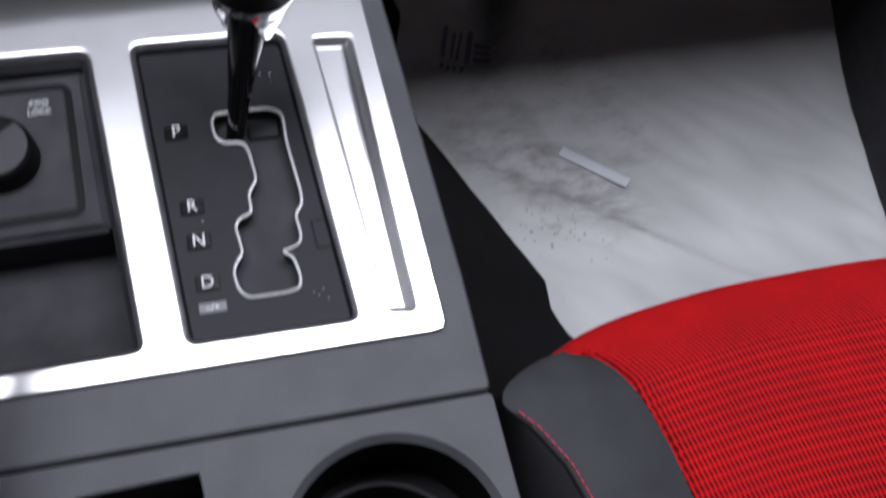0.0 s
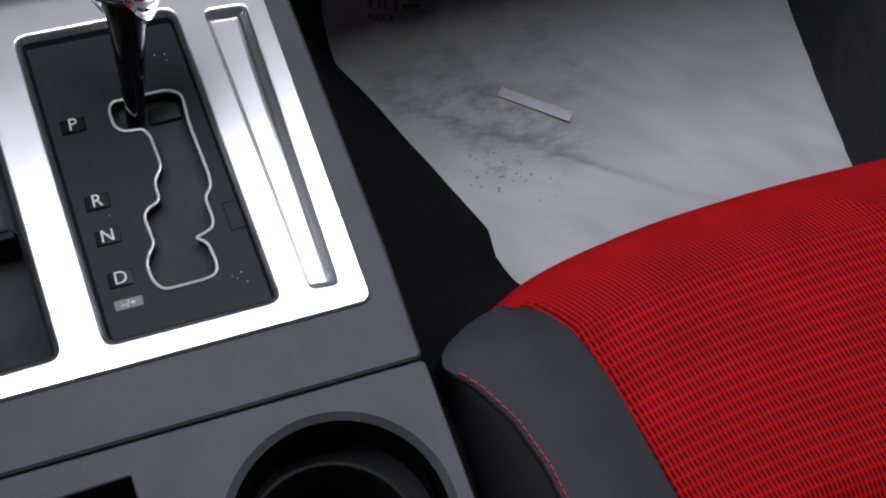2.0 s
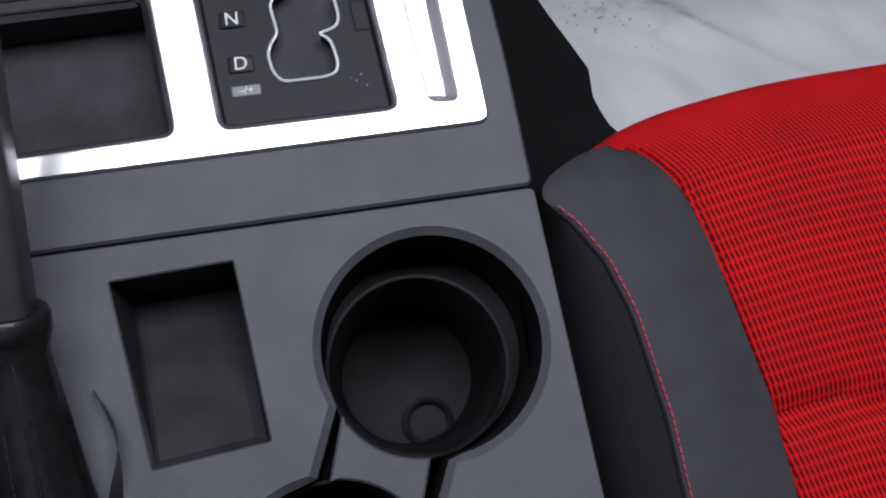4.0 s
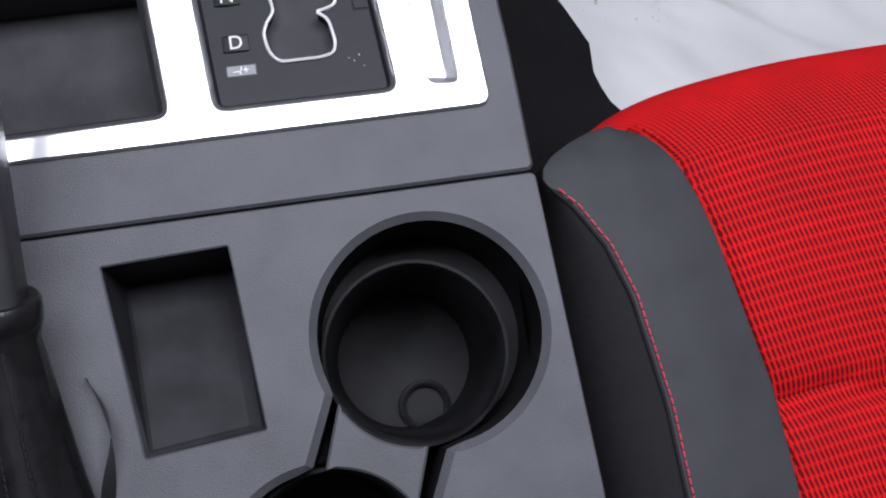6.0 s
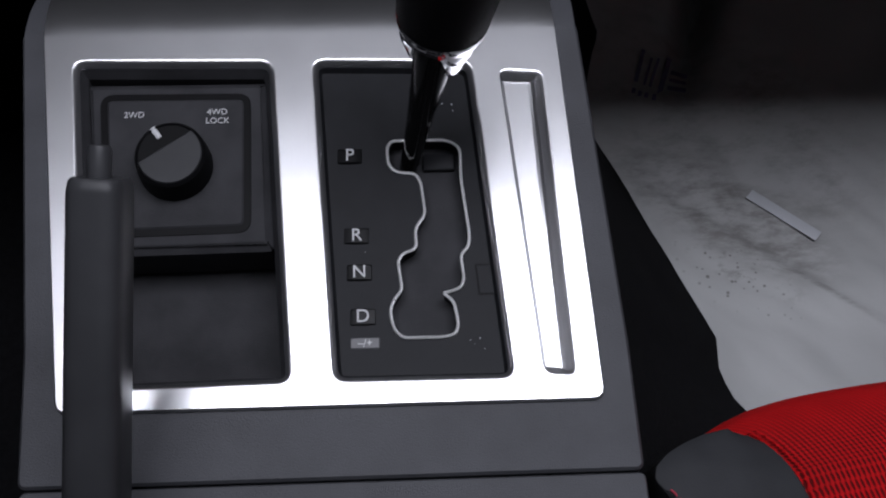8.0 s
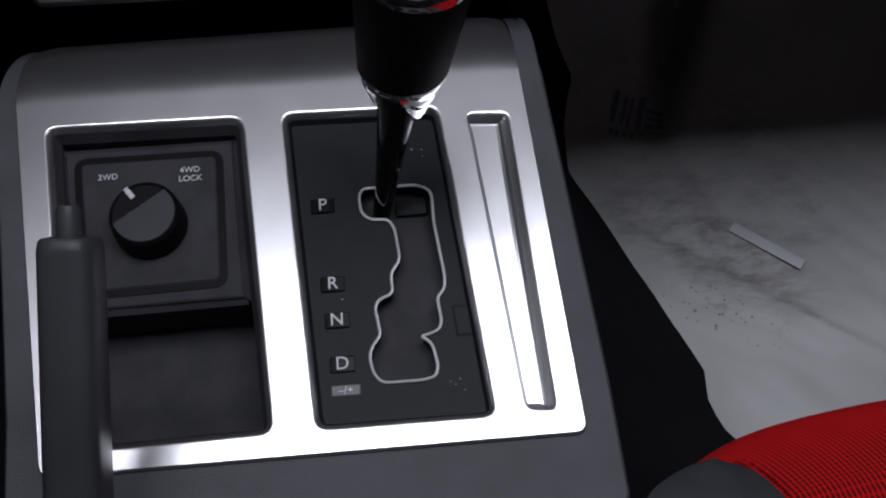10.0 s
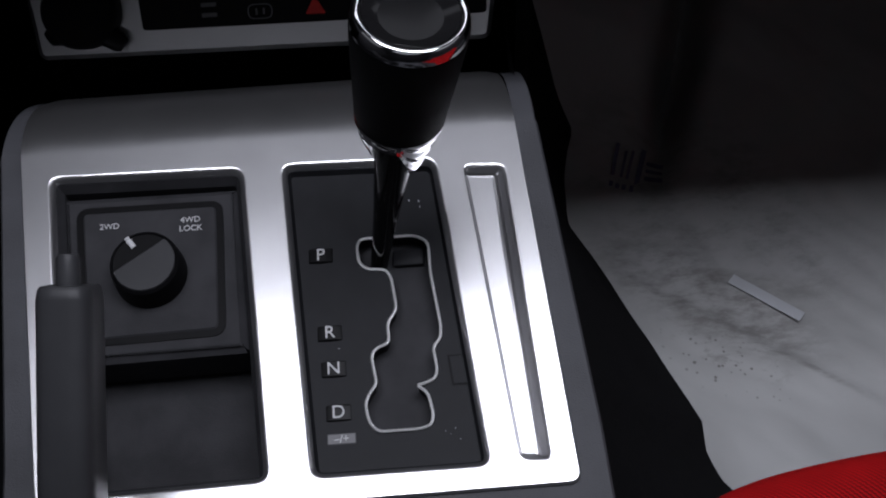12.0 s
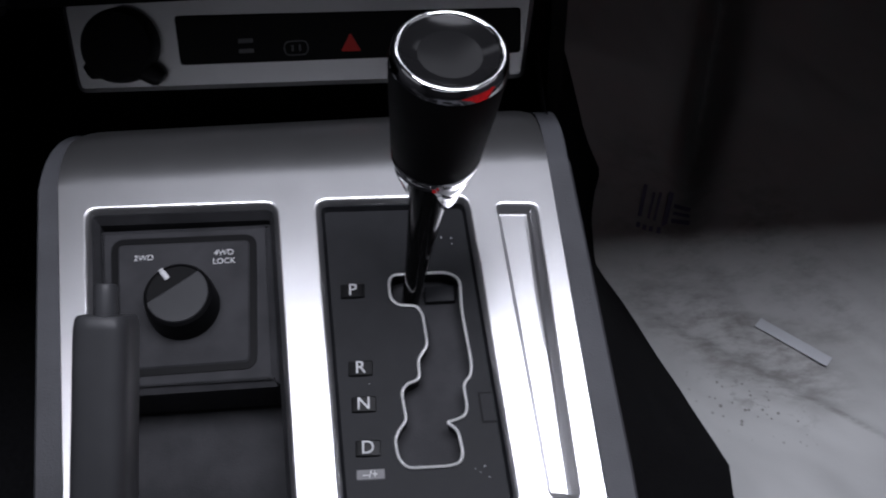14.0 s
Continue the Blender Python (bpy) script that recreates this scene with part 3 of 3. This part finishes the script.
def leaning(a, b):
    z = (b - a).normalized()
    q = z.to_track_quat("Z", "Y").to_matrix().to_4x4()
    return Matrix.Translation(a) @ q


part("shaft", tube([FOOT, FOOT.lerp(NECK, 0.35), FOOT.lerp(NECK, 0.7), NECK], [0.0034, 0.0046, 0.0066, 0.0090], 24), INLAY, lever, "gloss black tapered shaft")


def collar():
    """Chrome skirt under the grip, drawn out into a wing on either side of the shaft."""
    m = leaning(NECK, HEAD)
    bm = bmesh.new()
    rows = []
    for k in range(13):
        row = []
        for j in range(64):
            q = 2 * math.pi * j / 64
            wing = max(0.0, (abs(math.cos(q)) - 0.62) / 0.38) ** 0.7
            h = 0.0022 - (0.0062 + (0.024 if math.cos(q) > 0 else 0.019) * wing) * k / 12
            r = 0.0148 + h * 0.26 + 0.0004 * math.sin(k * 1.4)
            row.append(bm.verts.new(m @ Vector((r * math.cos(q), r * math.sin(q), h))))
        rows.append(row)
    for a, b in zip(rows, rows[1:]):
        bridge(bm, a, b)
    bmesh.ops.solidify(bm, geom=bm.faces[:], thickness=0.0008)
    return bm


part("collar", collar(), CHROME, lever, "chrome collar with two wings")
L = (HEAD - NECK).length
part("grip", lathe([(0.0148, 0.001), (0.0155, 0.004), (0.0167, L * 0.45), (0.0178, L * 0.75), (0.0188, L + 0.004), (0.0186, L + 0.0062), (0.012, L + 0.0068)], leaning(NECK, HEAD), 48), LEATHER, lever, "black leather grip")
ring_profile = [(0.0180, L + 0.0054)] + [(0.0166 + 0.0022 * math.cos(q), L + 0.0062 + 0.0052 * math.sin(q)) for q in (math.pi * k / 14 for k in range(15))]
cap = part("cap", lathe(ring_profile, leaning(NECK, HEAD), 64, open_top=True), CHROME, lever, "chrome cap ring")
part("cap_inlay", lathe([(0.0156, L + 0.0090), (0.0152, L + 0.0109), (0.0140, L + 0.0104), (0.0110, L + 0.0092), (0.007, L + 0.0083), (0.0035, L + 0.0079), (0.0005, L + 0.0078)], leaning(NECK, HEAD), 64), INLAY, cap, "dished gloss black inlay")

# ---- parking brake ----
brake = thing("parking_brake", (-0.062, -0.10, -0.004), "raised black parking brake lever with stitched leather gaiter", "parking brake")
B0, B1 = Vector((-0.0645, -0.0520, 0.0280)), Vector((-0.0570, 0.0520, 0.0800))


def brake_grip():
    bm = bmesh.new()
    m = leaning(B0, B1)
    n = (B1 - B0).length
    rows = []
    sec = rounded([(0.0090, -0.0100), (0.0090, 0.0100), (-0.0090, 0.0100), (-0.0090, -0.0100)], [0.0035, 0.0065, 0.0065, 0.0035], 5)
    for h, s in ((0, 0.92), (0.003, 1.0), (n * 0.5, 0.98), (n - 0.004, 0.95), (n - 0.001, 0.90), (n, 0.82)):
        rows.append([bm.verts.new(m @ Vector((p.x * s, p.y * s, h))) for p in sec])
    for a, b in zip(rows, rows[1:]):
        bridge(bm, a, b)
    bm.faces.new(rows[0])
    bm.faces.new(rows[-1])
    return bm


part("grip", brake_grip(), GRIP, brake, "smooth charcoal plastic grip")
up = (B1 - B0).normalized()
part("release_button", tube([B1 - up * 0.002, B1 + up * 0.008, B1 + up * 0.0095], [0.0037, 0.0037, 0.0030], 16), GRIP, brake, "round release button")


def gaiter():
    """Leather sleeve that widens from the grip down into the console."""
    stations = [(B0 + up * 0.002, 0.0128, 0.0130), (B0 - up * 0.006, 0.0136, 0.0138), (B0 - up * 0.010, 0.0124, 0.0130), (Vector((-0.0655, -0.075, 0.018)), 0.0140, 0.0155), (Vector((-0.0640, -0.105, 0.006)), 0.0162, 0.0180),
                (Vector((-0.0620, -0.135, -0.004)), 0.0190, 0.0200), (Vector((-0.061, -0.165, -0.016)), 0.0215, 0.0200)]
    bm = bmesh.new()
    rows = []
    m3 = leaning(B0, B1).to_3x3()
    for k, (c, a, b) in enumerate(stations):
        row = []
        for j in range(96):
            q = 2 * math.pi * j / 96
            r = 1 + (0.02 * math.sin(5 * q + k) * (k > 2)) + 0.007 * math.sin(16 * q) * (k > 1) + 0.015 * noise.noise((math.cos(q) * 2, math.sin(q) * 2, k * 0.8))
            row.append(bm.verts.new(c + m3 @ Vector((a * r * math.cos(q), b * r * math.sin(q), 0))))
        rows.append(row)
    for a, b in zip(rows, rows[1:]):
        bridge(bm, a, b)
    return bm


boot = part("gaiter", gaiter(), LEATHER_DULL, brake, "creased black leather gaiter")

part("sleeve_band", tube([B0 - up * 0.006, B0 - up * 0.0045, B0 + up * 0.0015, B0 + up * 0.003], [0.0134, 0.0142, 0.0142, 0.0134], 28), LEATHER_DULL, boot, "stitched leather band")


def gaiter_stitches(side):
    bm = bmesh.new()
    for k in range(26):
        t = k / 26
        c = B0.lerp(Vector((-0.061, -0.135, 0.0)), t) - up * 0.008 * (1 - t)
        r = 0.0128 + 0.007 * t
        p = c + Vector((side * r * 0.75, 0.004, r * math.sqrt(1 - (side * 0.75) ** 2) * 1.02))
        tube([p, p + Vector((0.0, -0.0022, -0.0010))], 0.0005, 5, bm=bm)
    return bm


for side in (-0.9, -0.35, 0.25):
    part("stitching", gaiter_stitches(side), DARK_THREAD, boot)


def flap():
    """Loose edge of the gaiter, folded up beside the lever."""
    def f(u, v):
        y = -0.075 - 0.075 * u
        return (-0.0455 + 0.006 * u + 0.004 * math.sin(u * 5.0) + 0.003 * v * math.sin(u * 9), y, -0.004 + 0.012 * v * math.sin(math.pi * min(1, 0.15 + u)))
    bm = grid(24, 5, f)
    bmesh.ops.solidify(bm, geom=bm.faces[:], thickness=0.0014)
    return bm


part("flap", flap(), LEATHER_DULL, boot, "loose leather edge")

# ---- passenger seat ----
seat = thing("passenger_seat", (0.29, -0.15, -0.25), "front passenger seat in red mesh cloth with charcoal bolster", "car seat")
BY = [-0.45, -0.149, -0.113, -0.071, -0.050, -0.033, -0.022, -0.0165, -0.012, -0.007, -0.0035, -0.001]
XB = [0.216, 0.2080, 0.2050, 0.1968, 0.1930, 0.1885, 0.1845, 0.1815, 0.1785, 0.1735, 0.1675, 0.1600]
XS = [0.169, 0.1600, 0.1580, 0.1515, 0.1445, 0.1345, 0.1245, 0.1258, 0.1302, 0.1385, 0.1465, 0.1560]
XL = [0.134, 0.1310, 0.1290, 0.1270, 0.1260, 0.1250, 0.1230, 0.1240, 0.1285, 0.1370, 0.1450, 0.1550]
DROP = [0.0, 0.0, 0.0, 0.0, 0.0, 0.001, 0.002, 0.003, 0.005, 0.008, 0.011, 0.014]
SEAT_Z = -0.052


def at(y, xs):
    return float(np.interp(y, BY, xs))


def bolster():
    def f(u, v):
        y = -0.45 + 0.449 * (1 - (1 - u) ** 1.8)
        a, b, d = at(y, XB), at(y, XS), at(y, DROP)
        x = b + (a - b) * v
        return (x, y, SEAT_Z - d + 0.0065 * math.sin(math.pi * (0.30 + 0.62 * v)) - 0.003 * v - 0.006 * max(0, (v - 0.94) / 0.06) ** 2)
    return grid(90, 16, f)


def seat_side():
    def f(u, v):
        y = -0.45 + 0.449 * (1 - (1 - u) ** 1.8)
        b, c, d = at(y, XS), at(y, XL), at(y, DROP)
        z0 = SEAT_Z - d + 0.0065 * math.sin(math.pi * 0.30) - 0.0008
        if v < 0.5:
            k = v / 0.5
            return (b + (c - b) * math.sin(k * math.pi / 2), y, z0 - 0.035 * (1 - math.cos(k * math.pi / 2)))
        k = (v - 0.5) / 0.5
        return (c + 0.012 * k, y - 0.02 * k, z0 - 0.035 - 0.10 * k)
    return grid(90, 16, f)


def cushion_top(x, s):
    """Along s the cushion runs from its front apron up over the roll and back."""
    edge = float(np.mean(np.interp(x + np.linspace(-0.02, 0.02, 9), [0.100, 0.130, 0.140, 0.152, 0.170, 0.187, 0.236, 0.30, 0.46], [-0.045, -0.016, -0.007, 0.003, 0.011, 0.0155, 0.0225, 0.0248, 0.021])))
    if s < 0.25:
        k = s / 0.25
        return edge - 0.012 * (1 - k), -0.17 + 0.085 * k
    if s < 0.45:
        k = (s - 0.25) / 0.2 * math.pi / 2
        return edge - 0.034 * (1 - math.cos(k)), -0.085 + 0.031 * math.sin(k)
    k = (s - 0.45) / 0.55
    y = edge - 0.034 - 0.42 * k
    z = -0.054 + 0.004 * math.sin(min(1, k * 4) * math.pi)
    z -= 0.006 * math.exp(-((y + 0.118) / 0.005) ** 2)
    z += 0.004 * max(0, min(1, (-0.118 - y) / 0.02))
    return y, z


def cushion():
    bm = bmesh.new()
    nu, nv = 70, 130
    uvl = bm.loops.layers.uv.new("UVMap")
    vs, uvs = {}, {}
    for j in range(nv + 1):
        s = j / nv
        prev = None
        for i in range(nu + 1):
            u = i / nu
            y0, _ = cushion_top(0.20, s)
            left = float(np.interp(y0, [-0.060, -0.030, -0.010], [at(-0.060, XB) - 0.006, 0.170, 0.144])) if y0 > -0.060 else at(y0, XB) - 0.006
            x = left + (0.455 - left) * u ** 1.5
            y, z = cushion_top(x, s)
            ridge = 0.010 * math.exp(-((x - (0.300 + 0.62 * max(0, 0.01 - y) ** 0.75)) / 0.0035) ** 2)
            side = max(0, x - 0.345)
            z += (0.25 * side + 0.25 * ridge) * min(1, max(0, (s - 0.3) / 0.12))
            if s > 0.36:
                z -= 0.007 * min(1, max(0, (at(y, XB) - 0.0005 - x) / 0.004))
                z -= 0.0015 * math.exp(-abs(x - at(y, XB)) / 0.003)
            vs[i, j] = bm.verts.new((x, y, z))
            uvs[vs[i, j]] = (x * SCALE, s * 0.66 * SCALE)
    for i in range(nu):
        for j in range(nv):
            f = bm.faces.new((vs[i, j], vs[i + 1, j], vs[i + 1, j + 1], vs[i, j + 1]))
            for lp in f.loops:
                lp[uvl].uv = uvs[lp.vert]
    return bm


part("cushion", cushion(), RED_CLOTH, seat, "red mesh cloth cushion")
bol = part("bolster", bolster(), GREY_VINYL, seat, "charcoal vinyl side bolster")
part("side_panel", seat_side(), BLACK_CLOTH, seat, "black cloth flank")


def stitches():
    bm = bmesh.new()
    y = -0.026
    while y > -0.44:
        p = [Vector((at(q, XS) + 0.0018, q, SEAT_Z - at(q, DROP) + 0.0064)) for q in (y, y - 0.0024)]
        tube([p[0], p[0].lerp(p[1], 0.5) + Vector((0, 0, 0.0004)), p[1]], 0.00045, 5, bm=bm)
        y -= 0.0034
    return bm


part("stitching", stitches(), RED_THREAD, bol, "row of red stitches")
part("piping", tube([(at(-0.026 - 0.006 * k, XS) - 0.0002, -0.026 - 0.006 * k, SEAT_Z - at(-0.026 - 0.006 * k, DROP) + 0.0048) for k in range(70)], 0.0009, 6), BLACK_CLOTH, bol)

# ---- dashboard ----
dash = thing("dashboard", (0, 0.36, -0.25), "black dashboard with silver lower switch panel", "dashboard")
FACE = pose(0.0, 0.2150, -0.020, 38) @ pose(0, 0, 0)


def on_face(bm):
    bm.transform(FACE)
    return bm


part("lower_panel", on_face(solid(rounded([(0.087, -0.0125), (0.100, 0.060), (-0.117, 0.060), (-0.1105, -0.009)], 0.004), -0.010, 0.0, 0.002)), SILVER, dash, "satin silver switch panel")
strip = part("switch_strip", on_face(solid(rounded([(0.086, -0.001), (0.087, 0.0185), (-0.065, 0.0225), (-0.0640, 0.0010)], 0.002), -0.001, 0.0012, 0.0005)), GLOSS, dash, "gloss black switch strip")
tri = [Vector((0.0070, 0.0035)), Vector((0.0160, 0.0033)), Vector((0.0116, 0.0113))]
part("hazard_button", on_face(solid(rounded(tri, 0.0008, 2), 0.0008, 0.0018, 0.0002)), RED_PLASTIC, strip, "red warning triangle")
icon = bmesh.new()
tube([(-0.0125 + p.x, 0.0060 + p.y, 0.0014) for p in rounded([(0.0052, -0.003), (0.0052, 0.003), (-0.0052, 0.003), (-0.0052, -0.003)], 0.003, 4)], 0.0003, 5, True, icon)
part("symbol", on_face(icon), GREY_INK, strip)
for dx in (-0.0016, 0.0016):
    part("symbol", on_face(box(-0.0125 + dx, 0.0060, 0.0013, 0.0008, 0.0028, 0.0004, 0)), GREY_INK, strip)
for dy in (0.0022, -0.0022):
    part("symbol", on_face(box(-0.0345, 0.0080 + dy, 0.0013, 0.0065, 0.0018, 0.0004, 0)), GREY_INK, strip)
sock = part("power_socket_cap", on_face(lathe([(0.0165, -0.001), (0.0160, 0.010), (0.0145, 0.013), (0.0005, 0.014)], Matrix.Translation((-0.0885, 0.0110, 0)))), RUBBER, dash, "round black rubber socket cap")
part("tab", on_face(tube([(-0.0800, 0.0010, 0.006), (-0.0735, -0.0030, 0.006), (-0.0715, -0.0045, 0.006)], [0.005, 0.0045, 0.003], 12)), RUBBER, sock)
part("tab", on_face(tube([(-0.0970, 0.0020, 0.005), (-0.1030, 0.0010, 0.005), (-0.1040, 0.0005, 0.005)], [0.005, 0.004, 0.003], 12)), RUBBER, sock)


def dash_body():
    """Centre stack and the padded beam across the car, over the footwells. Its unseen overhang is added to shade panel
    and footwells.
    """
    bm = bmesh.new()
    for x0, x1, prof in ((-0.135, 0.125, [(0.275, 0.02), (0.275, 0.385), (0.192, 0.412), (0.205, 0.48), (0.29, 0.66), (0.48, 0.74), (0.95, 0.70), (0.95, 0.02)]),
                         (0.125, 0.84, [(0.46, 0.35), (0.225, 0.405), (0.194, 0.428), (0.215, 0.54), (0.34, 0.66), (0.95, 0.70), (0.95, 0.36)]),
                         (-0.84, -0.135, [(0.46, 0.33), (0.22, 0.385), (0.194, 0.405), (0.212, 0.50), (0.36, 0.59), (0.95, 0.69), (0.95, 0.33)])):
        a = [bm.verts.new((x0, y, z)) for y, z in prof]
        b = [bm.verts.new((x1, y, z)) for y, z in prof]
        bridge(bm, a, b)
        bm.faces.new(a)
        bm.faces.new(b)
    bmesh.ops.bevel(bm, geom=bm.edges[:], offset=0.008, segments=2, affect="EDGES")
    return bm


part("beam", dash_body(), BLACK, dash, "black dashboard body with an overhang added for shade", m=WORLD)

# ---- tape and print on the paper ----
tape = thing("tape_strip", (0.30, 0.25, 0.008), "short strip of pale tape on the paper", "tape", m=WORLD)
part("strip", box(0, 0, 0, 0.058, 0.009, 0.0004, 0.0001), TAPE, tape, m=pose(0.306, 0.269, paper_height(0.306, 0.269) + 0.0022, 0, 0, -41))

INK = mat("violet print", (0.16, 0.15, 0.24), 0.6, 0, 0.2, 200)
print_mark = thing("printed_mark", (0.247, 0.372, 0.012), "small violet print of unreadable bars on the paper", "print", m=WORLD)
for dx, dy, w, h in ((-0.019, 0.004, 0.003, 0.026), (-0.012, 0.002, 0.002, 0.022), (-0.007, 0.003, 0.002, 0.024), (0.001, 0.004, 0.004, 0.032), (0.012, 0.013, 0.015, 0.004), (0.012, 0.005, 0.013, 0.003), (0.012, -0.003, 0.014, 0.004),
                     (-0.020, -0.015, 0.003, 0.004), (-0.015, -0.016, 0.003, 0.004), (-0.010, -0.016, 0.003, 0.004), (-0.004, -0.016, 0.003, 0.005)):
    turn = radians(-14)
    x, y = 0.230 + dx * math.cos(turn) - dy * math.sin(turn), 0.385 + dx * math.sin(turn) + dy * math.cos(turn)
    slope = math.degrees(math.atan2(paper_height(x, y + 0.01) - paper_height(x, y - 0.01), 0.02))
    side = math.degrees(math.atan2(paper_height(x + 0.01, y) - paper_height(x - 0.01, y), 0.02))
    part("bar", box(0, 0, 0, w, h, 0.0008, 0), INK, print_mark, m=pose(x, y, paper_height(x, y) + 0.0015, slope, -side, -14))

# ---- dust on the selector panel ----
dust = bmesh.new()
for x, y, r in ((0.0467, 0.1165, 0.0003), (0.0505, 0.1160, 0.0003), (0.0508, 0.1135, 0.0002), (0.0172, 0.0570, 0.00022), (0.0545, 0.0228, 0.0002), (0.0580, 0.0235, 0.00025), (0.0562, 0.0215, 0.0002), (0.0595, 0.0195, 0.0002), (0.0400, 0.1240, 0.0002)):
    bmesh.ops.create_icosphere(dust, subdivisions=1, radius=r, matrix=Matrix.Translation((x, y, PANEL_Z + r * 0.5)))
tagged(part("dust", dust, TAPE), "pale specks of dust on the selector panel", "dust", "", "stuff")
